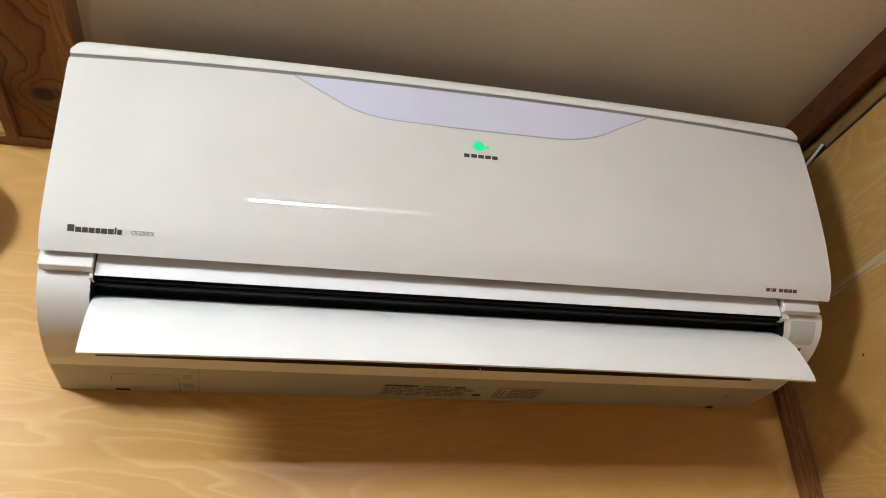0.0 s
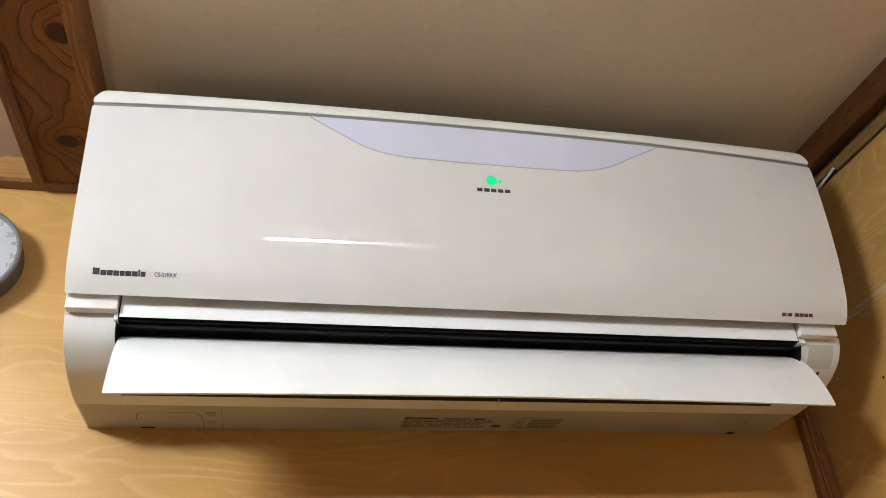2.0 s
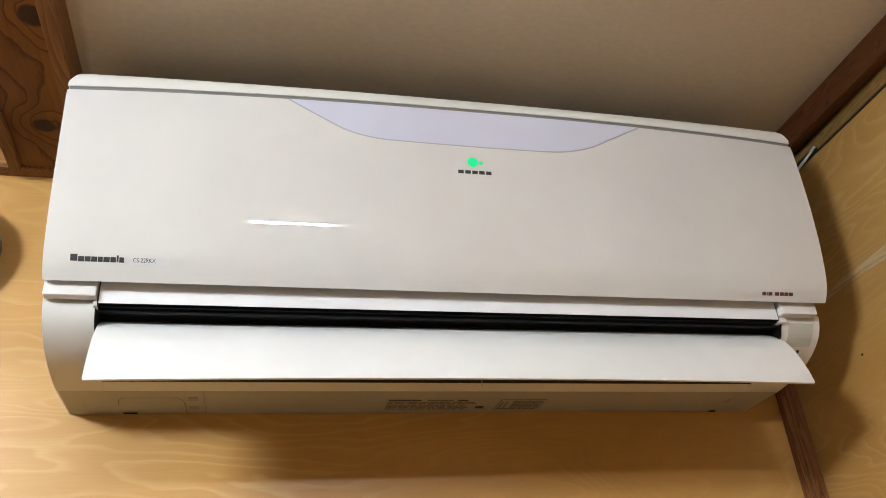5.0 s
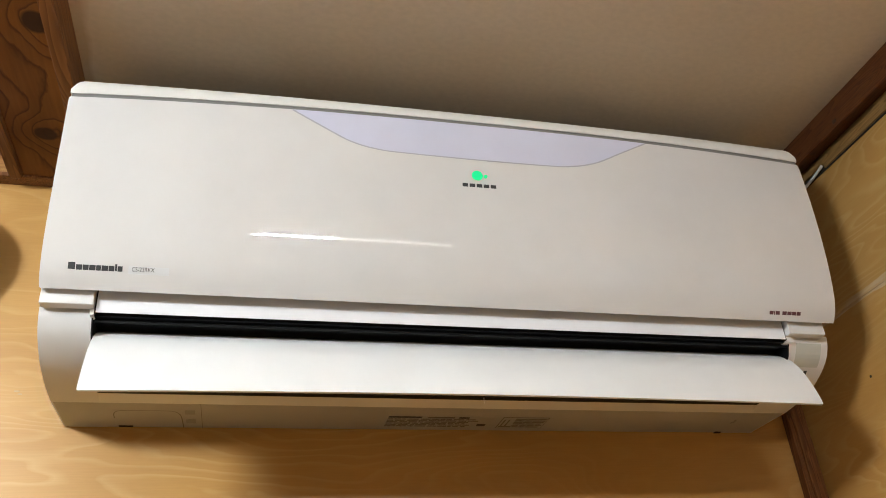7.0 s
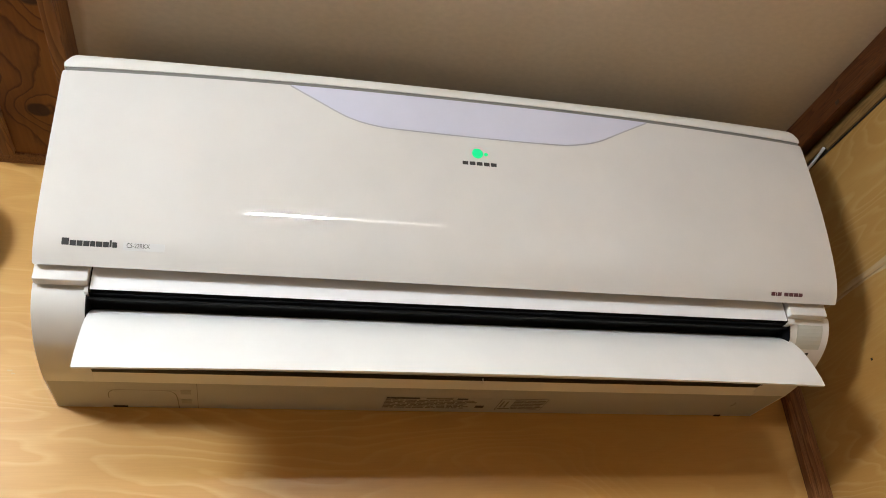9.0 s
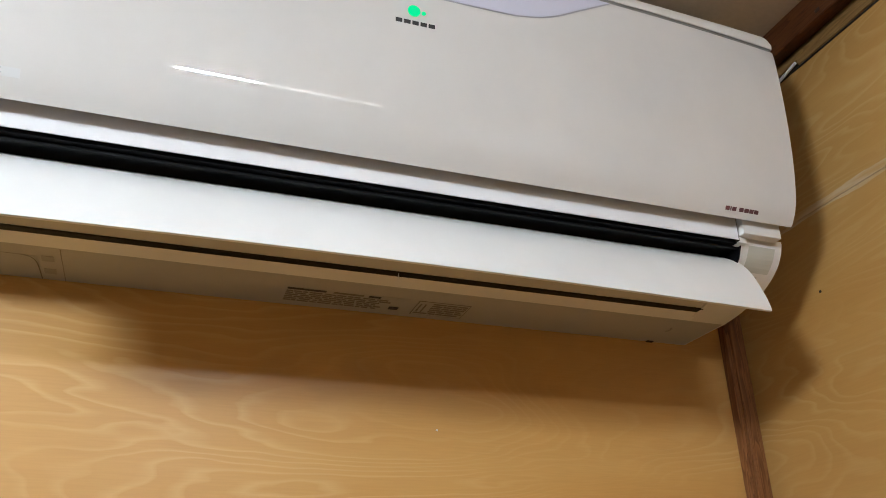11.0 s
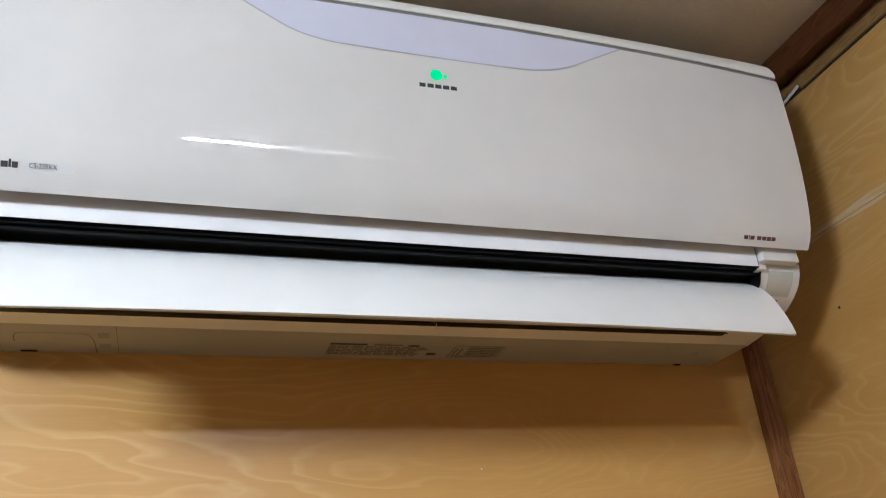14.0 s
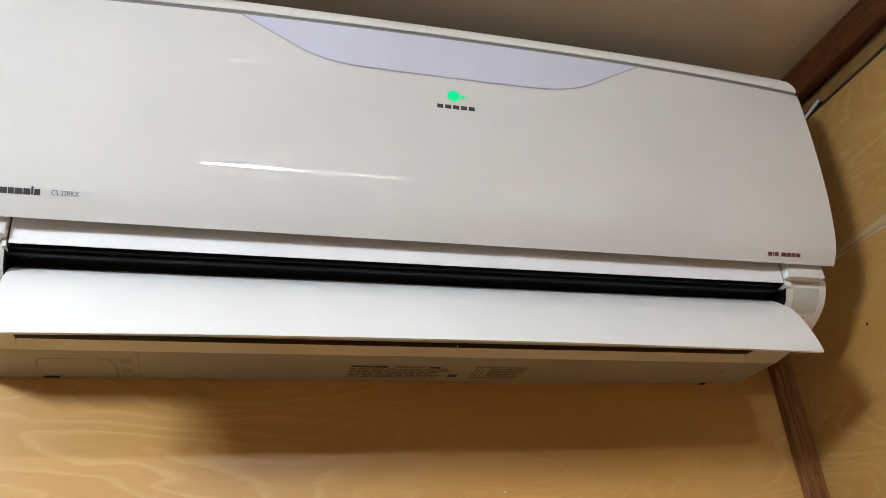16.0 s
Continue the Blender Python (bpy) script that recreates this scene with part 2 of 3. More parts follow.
def join(a, b):
    me = bpy.data.meshes.new("tmp")
    b.to_mesh(me)
    b.free()
    a.from_mesh(me)
    bpy.data.meshes.remove(me)
    return a


def smooth_curve(pts, n=6):
    """Catmull-Rom through the given profile points."""
    p = [Vector(q) for q in pts]
    p = [2 * p[0] - p[1]] + p + [2 * p[-1] - p[-2]]
    out = []
    for i in range(1, len(p) - 2):
        for k in range(n):
            t = k / n
            a, b, c, d = p[i - 1 : i + 3]
            out.append(0.5 * (2 * b + (c - a) * t + (2 * a - 5 * b + 4 * c - d) * t * t + (3 * b - a - 3 * c + d) * t**3))
    out.append(p[-2])
    return [tuple(q) for q in out]


def extrude_x(profile, x0, x1, bevel=0.0, seg=2, cuts=1, bend=None):
    """A closed (y, z) profile drawn out along x in so many lengths, each section pushed in y by bend(x, z)."""
    bm = bmesh.new()
    n = len(profile)
    rings = []
    for k in range(cuts + 1):
        x = x0 + (x1 - x0) * k / cuts
        rings.append([bm.verts.new((x, y + (bend(x, z) if bend else 0.0), z)) for y, z in profile])
    for a, b in zip(rings, rings[1:]):
        for i in range(n):
            bm.faces.new((a[i], a[(i + 1) % n], b[(i + 1) % n], b[i]))
    ends = [bm.faces.new(rings[0]), bm.faces.new(rings[-1])]
    if bevel:
        edges = {e for f in ends for e in f.edges}
        bmesh.ops.bevel(bm, geom=list(edges), offset=bevel, segments=seg, affect="EDGES", profile=0.6)
    return bm


def shell(curve, thick):
    """A closed profile: the curve, and the same curve set back by its thickness (towards the wall)."""
    back = []
    for i, (y, z) in enumerate(curve):
        y0, z0 = curve[max(i - 1, 0)]
        y1, z1 = curve[min(i + 1, len(curve) - 1)]
        d = Vector((y1 - y0, z1 - z0)).normalized()
        back.append((y - d.y * thick, z + d.x * thick))
    return curve + back[::-1]


def at_height(curve, z):
    """The y of the (y, z) curve at height z, and its lean dy/dz there."""
    for (y0, z0), (y1, z1) in zip(curve, curve[1:]):
        if (z0 - z) * (z1 - z) <= 0 and z0 != z1:
            k = (z - z0) / (z1 - z0)
            return y0 + k * (y1 - y0), (y1 - y0) / (z1 - z0)
    return curve[-1][0], 0.0


# ---- the room ----
KNOTS_ON_RAIL = [(-0.2490, 2.3055, 0.0026)]

def slab(name, *b, mat, label, category="wall", bevel=0.0):
    return tagged(part(name, box(*b, bevel=bevel), mat), label, category, kind="structure")


slab("floor", LEFT, RIGHT, BACK, 0.0, -0.1, 0.0, mat=TATAMI, label="brown boarded floor of the small room", category="floor")
slab("wall_north", LEFT - 0.1, RIGHT + 0.1, 0.0, 0.1, 0.0, 2.45, mat=WALL_PLY, label="varnished honey-coloured plywood wall behind the air conditioner")
slab("wall_east_lower", RIGHT, RIGHT + 0.1, BACK, 0.0, 0.0, 2.1098, mat=SIDE_PLY_SHADED, label="varnished plywood side wall, lower sheet with small specks", bevel=0.0008)
slab("wall_east_upper", RIGHT, RIGHT + 0.1, BACK, 0.0, 2.1103, 2.45, mat=SIDE_PLY_SHADED, label="varnished plywood side wall, upper sheet above a joint", bevel=0.0008)
for y, z, r in ((-0.140, 2.022, 0.0014), (-0.245, 1.986, 0.0011), (-0.225, 1.90, 0.0009)):
    part("nail_hole", box(RIGHT - 0.0006, RIGHT + 0.002, y - r, y + r, z - r, z + r, 0.0005), SEAM, bpy.data.objects["wall_east_lower"])
for x, z, w, h in ((-0.4555, 2.0365, 0.0050, 0.0016), (-0.4515, 2.0335, 0.0040, 0.0014), (0.0930, 1.8830, 0.0016, 0.0018)):
    part("dent", box(x, x + w, -0.0004, 0.001, z, z + h, 0.0003), CABLE_WHITE if w < 0.002 else DENT, bpy.data.objects["wall_north"])
slab("wall_west", LEFT - 0.1, LEFT, BACK, 0.0, 0.0, 2.45, mat=ROOM_WALL, label="plain beige plaster wall of the room")
slab("wall_south", LEFT - 0.1, RIGHT + 0.1, BACK - 0.1, BACK, 0.0, 2.45, mat=ROOM_WALL, label="plain beige plaster wall across the room")
slab("ceiling", LEFT - 0.1, RIGHT + 0.1, BACK, 0.0, CEIL, CEIL + 0.1, mat=CEILING, label="beige papered ceiling with soft shading", category="ceiling")

# ceiling beam of knotty board between two battens
beam = thing("ceiling_beam", (-0.455, -0.03, 2.298), "knotty brown softwood ceiling board framed by two battens", "beam", kind="structure")
part("board", box(-0.4905, -0.423, BACK, -0.0185, 2.298, CEIL + 0.02, 0.001), KNOTTY, beam)
part("batten", box(-0.4235, -0.4090, BACK, -0.0195, 2.291, CEIL + 0.02, 0.0015), BATTEN, beam, "plain brown batten")
part("batten", box(-0.5040, -0.4910, BACK, -0.0195, 2.291, CEIL + 0.02, 0.0015), BATTEN, beam, "plain brown batten")

# rails under the ceiling and in the corner
tagged(part("trim_1", box(LEFT, -0.5055, -0.016, 0.0, 2.3020, CEIL, 0.001), TRIM_LIGHT), "light pine ceiling trim above the plywood wall", "trim", kind="structure")
tagged(part("trim_2", box(LEFT, 0.45, -0.018, 0.0, 2.2955, 2.3015, 0.001), TRIM_DARK), "thin dark brown moulding under the ceiling trim", "trim", kind="structure")


def rail_mesh():
    """A rail along y whose underside slopes up towards the wall."""
    bm = bmesh.new()
    prof = [(0.4515, CEIL + 0.02), (0.4515, 2.2985), (0.4525, 2.2975), (0.4738, 2.3030), (RIGHT, 2.3032), (RIGHT, CEIL + 0.02)]
    a, b = ([bm.verts.new((x, y, z)) for x, z in prof] for y in (BACK, 0.0))
    for i in range(len(prof)):
        k = (i + 1) % len(prof)
        bm.faces.new((a[i], a[k], b[k], b[i]))
    bm.faces.new(a)
    bm.faces.new(b)
    return bm


tagged(part("trim_3", rail_mesh(), RAIL), "dark red-brown wooden crown rail along the side wall", "trim", kind="structure")
tagged(part("trim_4", box(0.474, RIGHT, BACK, -0.187, 2.2835, 2.3030, 0.0006), STRIP_TAN), "narrow tan edging strip under the crown rail", "trim", kind="structure")
tagged(part("trim_7", box(0.4762, RIGHT, BACK, -0.187, 2.2820, 2.2834), SEAM), "thin dark gap under the tan strip", "trim", kind="structure")
tagged(part("trim_8", box(0.4766, RIGHT, -0.187, 0.0, 2.2822, 2.2895), SEAM), "dark open slot where the tan strip is cut back", "trim", kind="structure")
tagged(part("trim_9", box(0.4745, RIGHT, -0.1868, 0.0, 2.2900, 2.3030, 0.0004), STRIP_TAN), "cut-back upper half of the tan strip", "trim", kind="structure")
rail = bpy.data.objects["trim_3"]
for y, z, r in KNOTS_ON_RAIL:
    part("knot", box(0.4508, 0.453, y - r * 1.3, y + r * 1.3, z - r, z + r, r * 0.45, 3), KNOT_DARK, rail, smooth=True)
tagged(part("trim_5", box(0.4515, RIGHT, -0.012, 0.0, 0.0, 2.2860, 0.0015), TRIM_DARK), "dark red-brown wooden batten in the corner", "trim", kind="structure")
tagged(part("trim_6", box(0.4580, 0.4660, -0.0145, -0.011, 0.0, 2.2855, 0.001), TRIM_DARK), "raised bead on the dark corner batten", "trim", kind="structure")

# ---- the air conditioner ----
PANEL = smooth_curve([(-0.2365, 2.2505), (-0.2335, 2.215), (-0.2285, 2.17), (-0.2215, 2.125), (-0.2135, 2.09), (-0.2065, 2.0720), (-0.1975, 2.0585)], 6)
FLAP = smooth_curve([(-0.148, 2.0415), (-0.165, 2.0290), (-0.178, 2.0135), (-0.187, 1.9965), (-0.194, 1.979), (-0.1975, 1.966)], 5)
LOW = smooth_curve([(-0.1785, 2.0515), (-0.1745, 2.040), (-0.166, 2.0285), (-0.151, 2.018), (-0.131, 2.0095), (-0.102, 2.003), (-0.0735, 2.0)], 4)



def bow(x, z):
    """How far the front is set back from its profile: the panel's upper edge is curved in plan, its lower edge straight."""
    k = max(0.0, min(1.0, (z - 2.07) / 0.18))
    return k * (0.0150 * (abs(x) / 0.4) ** 2.4 - 0.0055)


def flap_bow(x, z):
    """The flap's free edge is curved in plan too."""
    k = max(0.0, min(1.0, (2.03 - z) / 0.064))
    return k * (0.0085 * (x / 0.3555) ** 2 - 0.0080)


def skewed(bm):
    """The panel's upper edge sits a little to one side of its lower edge."""
    for v in bm.verts:
        v.co.x -= (0.0014 + 0.0006 * max(0.0, v.co.x / 0.4) ** 6) * max(0.0, min(1.0, (v.co.z - 2.07) / 0.18)) ** 3
    return bm


def bowed(bm):
    for v in bm.verts:
        v.co.y += bow(v.co.x, v.co.z)
    return bm


ac = thing("air_conditioner", (0, 0, 2.0), "white wall-mounted air conditioner with its flap open, on the plywood wall", "air conditioner")
part("casing", box(-0.394, 0.394, -0.148, 0.0, 2.056, 2.262, 0.004), BODY_WHITE, ac, "white plastic rear casing")

front = part("front_panel", skewed(extrude_x(shell(PANEL, 0.006), -0.4, 0.4, 0.0016, cuts=32, bend=bow)), PANEL_WHITE, ac, "glossy white curved front panel", smooth=True)


def cap_mesh():
    """The cap follows the panel's curve below and is cut off aslant at both ends."""
    curve = smooth_curve([(-0.2365, 2.2552), (-0.2360, 2.2615), (-0.2325, 2.2700), (-0.2225, 2.2785), (-0.210, 2.2825), (-0.196, 2.2840)], 4)
    ease = lambda x, z: bow(x, 2.25) * (1.0 - 0.55 * max(0.0, min(1.0, (z - 2.2552) / 0.024)))
    bm = extrude_x(curve + [(-0.180, 2.2840), (-0.180, 2.2552)], -0.3995, 0.3995, cuts=32, bend=ease)
    for v in bm.verts:
        v.co.x -= math.copysign(max(0.0, min(v.co.z, 2.281) - 2.2595) * 0.62 * (abs(v.co.x) / 0.3995) ** 6, v.co.x)
    return bm


cap = part("top_cap", skewed(cap_mesh()), CAP_WHITE, ac, "satin white top cap", smooth=True)
# air intake, black and humped up out of sight to deepen the ceiling's shade
part("intake_grille", extrude_x([(-0.1805, 2.262), (-0.1805, 2.2800), (-0.160, 2.2970), (-0.120, 2.3110), (0.0, 2.3140), (0.0, 2.262)], -0.384, 0.384), SLOT_BLACK, ac, "black air intake on the top, raised out of sight to shade the ceiling")
part("stripe", skewed(extrude_x([(-0.2357, 2.2490), (-0.2357, 2.2556), (-0.20, 2.2556), (-0.20, 2.2490)], -0.3978, 0.3978, cuts=32, bend=bow)), GROOVE_GREY, cap, "thin grey groove under the cap")

# recessed guide above the outlet, the black outlet and its ridges
part("air_guide", extrude_x([(-0.1835, 2.080), (-0.1838, 2.068), (-0.1836, 2.0440), (-0.1826, 2.0442), (-0.175, 2.080)], -0.3536, 0.3450), GUIDE_WHITE, ac, "white recessed strip under the panel")
for x in (-0.3550, 0.3452):
    part("guide_seam", box(x, x + 0.0012, -0.1828, -0.170, 2.0435, 2.076), SEAM, ac, "dark seam at the end of the strip")
for x0, x1 in ((-0.3585, -0.3552), (0.3466, 0.3560)):
    part("end_tab", box(x0, x1, -0.1815, -0.168, 2.0420, 2.0530, 0.0006), BODY_WHITE, ac, "narrow white tab over the outlet's end")
outlet = part("air_outlet", extrude_x([(-0.1782, 2.0464), (-0.06, 2.050), (-0.06, 2.0025), (-0.1000, 2.0025), (-0.1000, 2.0045), (-0.064, 2.006), (-0.064, 2.046), (-0.1782, 2.0428)], -0.3575, 0.3532), SLOT_BLACK, ac, "black air outlet behind the flap")
for x in (-0.3574, 0.3522):
    part("outlet_cheek", extrude_x([(-0.1770, 2.0440), (-0.170, 2.0300), (-0.150, 2.0150), (-0.100, 2.0060), (-0.062, 2.0060), (-0.062, 2.0480)], x, x + 0.0009), SLOT_BLACK, outlet, "black end wall of the outlet")
part("ridge", box(-0.3570, 0.3530, -0.1725, -0.1690, 2.0400, 2.0424, 0.0006), SLOT_BLACK, outlet)

flap = part("flap", extrude_x(shell(FLAP, 0.0024), -0.3555, 0.3555, 0.0008, cuts=24, bend=flap_bow), FLAP_WHITE, ac, "white curved flap swung open", smooth=True)

for side, b0, b1, c0, c1 in ((-1, -0.4000, -0.3554, -0.4015, -0.3572), (1, 0.3468, 0.3915, 0.3530, 0.4020)):
    bm = box(b0, b1, -0.1905, -0.1800, 2.0480, 2.0740, 0.0014, 3)
    part("end_block", box(b0 + 0.002, b1 - 0.002, -0.1810, -0.09, 2.0550, 2.0735, 0.001, bm=bm), BODY_WHITE, ac, "small rounded white end block", smooth=True)
    end = part("end_cap", extrude_x(LOW + [(0.0, 2.0), (0.0, 2.0525), (-0.165, 2.0525)], c0, c1, 0.0016), BODY_WHITE, ac, "curved white end cap beside the flap", smooth=True)
    if side > 0:
        sensor = end

# underside
part("outlet_lip", extrude_x([(-0.0985, 2.0035), (-0.0745, 1.9995), (-0.071, 2.004), (-0.0985, 2.007)], -0.3570, 0.3570), CAP_WHITE, ac, "narrow cream lip under the outlet")
part("outlet_edge", extrude_x([(-0.1200, 2.0080), (-0.1010, 2.0040), (-0.0995, 2.0075), (-0.1190, 2.0110)], -0.3565, 0.3525), EDGE_GREY, outlet, "grey lower edge of the outlet")
part("lip_seam", box(-0.3555, 0.3555, -0.1010, -0.0992, 2.0026, 2.0044), SEAM, ac, "dark gap above the lip")
under = part("bottom_cover", box(-0.4002, 0.4002, -0.0735, 0.0, 1.9998, 2.02, 0.0012), UNDER_SHADED, ac, "white underside cover, its shade put into a warm grey colour")


def below(name, x0, x1, y0, y1, mat, parent, label="", lift=0.0005):
    """A thin plate on the underside."""
    return part(name, box(x0, x1, y0, y1, 1.9998 - lift, 2.0005), mat, parent, label)


def panel_plate(name, x0, x1, z0, z1, mat, parent, label="", lift=0.0004):
    """A thin plate that follows the front panel."""
    bm = bmesh.new()
    vs = []
    for z in (z0, z1):
        y, _ = at_height(PANEL, z)
        for x in (x0, x1):
            vs.append(bm.verts.new((x, y + bow(x, z) - lift, z)))
            vs.append(bm.verts.new((x, y + bow(x, z) + 0.001, z)))
    for f in ((0, 2, 6, 4), (1, 5, 7, 3), (0, 4, 5, 1), (2, 3, 7, 6), (0, 1, 3, 2), (4, 6, 7, 5)):
        bm.faces.new([vs[i] for i in f])
    return part(name, bm, mat, parent, label)


def window_mesh(lift, grow):
    """The pale window under the groove: a shallow bowl in outline, narrower at its foot."""
    low = smooth_curve([(-0.190, 2.2500), (-0.160, 2.2330), (-0.132, 2.2185), (-0.104, 2.2117), (-0.073, 2.2100), (0.0, 2.2090), (0.073, 2.2095), (0.104, 2.2117), (0.132, 2.2190), (0.162, 2.2340), (0.1935, 2.2500)], 6)
    bm = bmesh.new()
    rows = []
    for x, z in low:
        z = min(z - grow, 2.2500)
        col = []
        for k in range(5):
            zz = z + (2.2502 - z) * k / 4
            col.append(bm.verts.new((x + math.copysign(grow, x), at_height(PANEL, zz)[0] - lift, zz)))
        rows.append(col)
    for a, b in zip(rows, rows[1:]):
        for k in range(4):
            q = [a[k], a[k + 1], b[k + 1], b[k]]
            if (q[0].co - q[1].co).length > 1e-6 or (q[2].co - q[3].co).length > 1e-6:
                bm.faces.new(q)
    bmesh.ops.remove_doubles(bm, verts=bm.verts, dist=1e-5)
    return bowed(bm)


part("window_edge", window_mesh(0.0003, 0.0010), LENS_EDGE, front, "thin grey edge of the window", smooth=True)
part("window", window_mesh(0.0007, 0.0), LENS_LILAC, front, "pale lilac translucent window", smooth=True)


def disc(cx, cz, r, y, n=28, bm=None):
    bm = bm or bmesh.new()
    ring = [bm.verts.new((cx + r * math.cos(a * math.tau / n), y, cz + r * math.sin(a * math.tau / n))) for a in range(n)]
    back = [bm.verts.new(v.co + Vector((0, 0.001, 0))) for v in ring]
    bm.faces.new(ring)
    for i in range(n):
        bm.faces.new((ring[i], ring[(i + 1) % n], back[(i + 1) % n], back[i]))
    return bm


def lettering(text, x, z, size, surface, lift, width=None, slant=0.0):
    """Letters of the built-in font as a mesh, laid on the surface y = surface(z)."""
    c = bpy.data.curves.new("letters", "FONT")
    c.body, c.size = text, size
    tmp = bpy.data.objects.new("letters", c)
    scene.collection.objects.link(tmp)
    bpy.context.view_layer.update()
    me = bpy.data.meshes.new_from_object(tmp.evaluated_get(bpy.context.evaluated_depsgraph_get()))
    bpy.data.objects.remove(tmp)
    bm = bmesh.new()
    bm.from_mesh(me)
    bpy.data.meshes.remove(me)
    wide = max(v.co.x for v in bm.verts)
    k = width / wide if width else 1.0
    for v in bm.verts:
        u, w = v.co.x * k, v.co.y
        v.co = Vector((x + u + slant * w, surface(z + w) - lift, z + w))
    return bm


on_panel = lambda z: at_height(PANEL, z)[0]

# green light with a small satellite dot
led = part("indicator_light", bowed(disc(-0.0025, 2.1905, 0.0057, on_panel(2.1905) - 0.0009)), LED_GREEN, front, "lit green indicator light")
part("dot", bowed(disc(0.0063, 2.1900, 0.0019, on_panel(2.1900) - 0.0009, 14)), LED_GREEN, led)

# trade marks as plain shapes
def panel_bar(name, x0, x1, z0, z1, mat, parent, label="", lift=0.0004):
    """A small solid shape printed on the panel."""
    return panel_plate(name, x0, x1, z0 + (z1 - z0) * 0.15, z1 - (z1 - z0) * 0.15, mat, parent, label, lift)


mark = panel_bar("mark", -0.3775, -0.3717, 2.0724, 2.0803, INK, front, "bold dark printed trade mark")
x = -0.3709
for wide, tall in ((0.0056, 0.0059), (0.0053, 0.0059), (0.0056, 0.0059), (0.0046, 0.0059), (0.0058, 0.0059), (0.0053, 0.0059), (0.0022, 0.0078), (0.0046, 0.0059)):
    panel_bar("shape", x, x + wide - 0.0006, 2.0724, 2.0724 + tall, INK, mark)
    x += wide
plate = panel_plate("model_plate", -0.3275, -0.2930, 2.0717, 2.0780, STICKER, front, "small silver model number sticker", 0.0003)
part("model_number", lettering("CS-22RKX", -0.3248, 2.0735, 0.0052, on_panel, 0.0009, 0.0195), INK, plate, "thin printed model number")
mark = panel_bar("mark", -0.0185, -0.0128, 2.1766, 2.1818, INK, front, "small dark printed mark under the green light")
for k in range(4):
    panel_bar("shape", -0.0110 + 0.0074 * k, -0.0110 + 0.0074 * k + 0.0058, 2.1766, 2.1818, INK, mark)
mark = panel_bar("mark", 0.3195, 0.3240, 2.0634, 2.0678, INK_RED, front, "small dark red printed mark")
for x, w in ((0.3250, 0.0010), (0.3270, 0.0046), (0.3350, 0.0050), (0.3410, 0.0050), (0.3468, 0.0048), (0.3524, 0.0048)):
    panel_bar("shape", x, x + w, 2.0634, 2.0678, INK_RED, mark)


# sensor window and its two printed bars on the right end cap
def low_plate(name, x0, x1, z0, z1, mat, parent, label="", lift=0.0005):
    bm = bmesh.new()
    n = 6
    rows = []
    for k in range(n + 1):
        z = z0 + (z1 - z0) * k / n
        y, _ = at_height(LOW, z)
        rows.append([bm.verts.new((x, y - d, z)) for x, d in ((x0, -0.001), (x0, lift), (x1, lift), (x1, -0.001))])
    for a, b in zip(rows, rows[1:]):
        for j in range(3):
            bm.faces.new((a[j], a[j + 1], b[j + 1], b[j]))
    return part(name, bm, mat, parent, label)


low_plate("sensor_window", 0.3625, 0.3935, 2.0225, 2.0432, SENSOR_GREY, sensor, "grey-green sensor window")
for x, w in ((0.368, 0.004), (0.373, 0.004), (0.379, 0.004)):
    low_plate("bar", x, x + w, 2.0175, 2.0200, INK, sensor)
low_plate("bar", 0.379, 0.386, 2.0100, 2.0115, INK, sensor)

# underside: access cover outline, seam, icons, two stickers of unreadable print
cover = below("access_cover", -0.3480, -0.2830, -0.0530, -0.0020, UNDER_SHADED, under, "small rounded access cover", 0.0002)
outline = smooth_curve([(-0.3485, -0.030), (-0.3480, -0.042), (-0.3450, -0.0500), (-0.3390, -0.0535), (-0.315, -0.054), (-0.2930, -0.0535), (-0.2860, -0.0480), (-0.2830, -0.036), (-0.2820, -0.002)], 4)
bm = bmesh.new()
for (x0, y0), (x1, y1) in zip(outline, outline[1:]):
    d = Vector((x1 - x0, y1 - y0, 0)).normalized() * 0.0005
    s = Vector((-d.y, d.x, 0))
    q = [bm.verts.new(Vector((px, py, 1.9993)) + o) for px, py, o in ((x0, y0, s), (x1, y1, s), (x1, y1, -s), (x0, y0, -s))]
    bm.faces.new(q)
part("cover_seam", bm, INK_BROWN, cover)
below("notch", -0.3470, -0.3330, -0.0065, -0.0025, SEAM, cover, "dark notch of the cover", 0.0006)
below("seam", -0.2631, -0.2626, -0.0735, -0.001, INK_BROWN, under, "", 0.0003)
for y in (-0.0545, -0.0270):
    below("icon", -0.2790, -0.2690, y, y + 0.0110, ICON_GREY, under, "faint square icon", 0.0004)
sticker = below("rating_sticker", -0.0690, 0.0520, -0.0475, -0.0105, UNDER_SHADED, under, "rating sticker with rows of unreadable print", 0.0003)
rnd = random.Random(4)
below("bar", -0.0680, -0.0310, -0.0465, -0.0425, INK, sticker, "", 0.0006)
below("bar", -0.0240, 0.0060, -0.0460, -0.0425, INK_BROWN, sticker, "", 0.0006)
below("bar", 0.0110, 0.0230, -0.0460, -0.0420, INK, sticker, "", 0.0006)
for r in range(6):
    y = -0.0395 + 0.0046 * r
    x = -0.0680
    while x < 0.030 - 0.002 * r:
        w = rnd.uniform(0.004, 0.013)
        below("bar", x, x + w, y, y + 0.0026, INK_BROWN, sticker, "", 0.0006)
        x += w + rnd.uniform(0.0008, 0.003)
below("bar", 0.0370, 0.0470, -0.0240, -0.0170, INK, sticker, "", 0.0006)
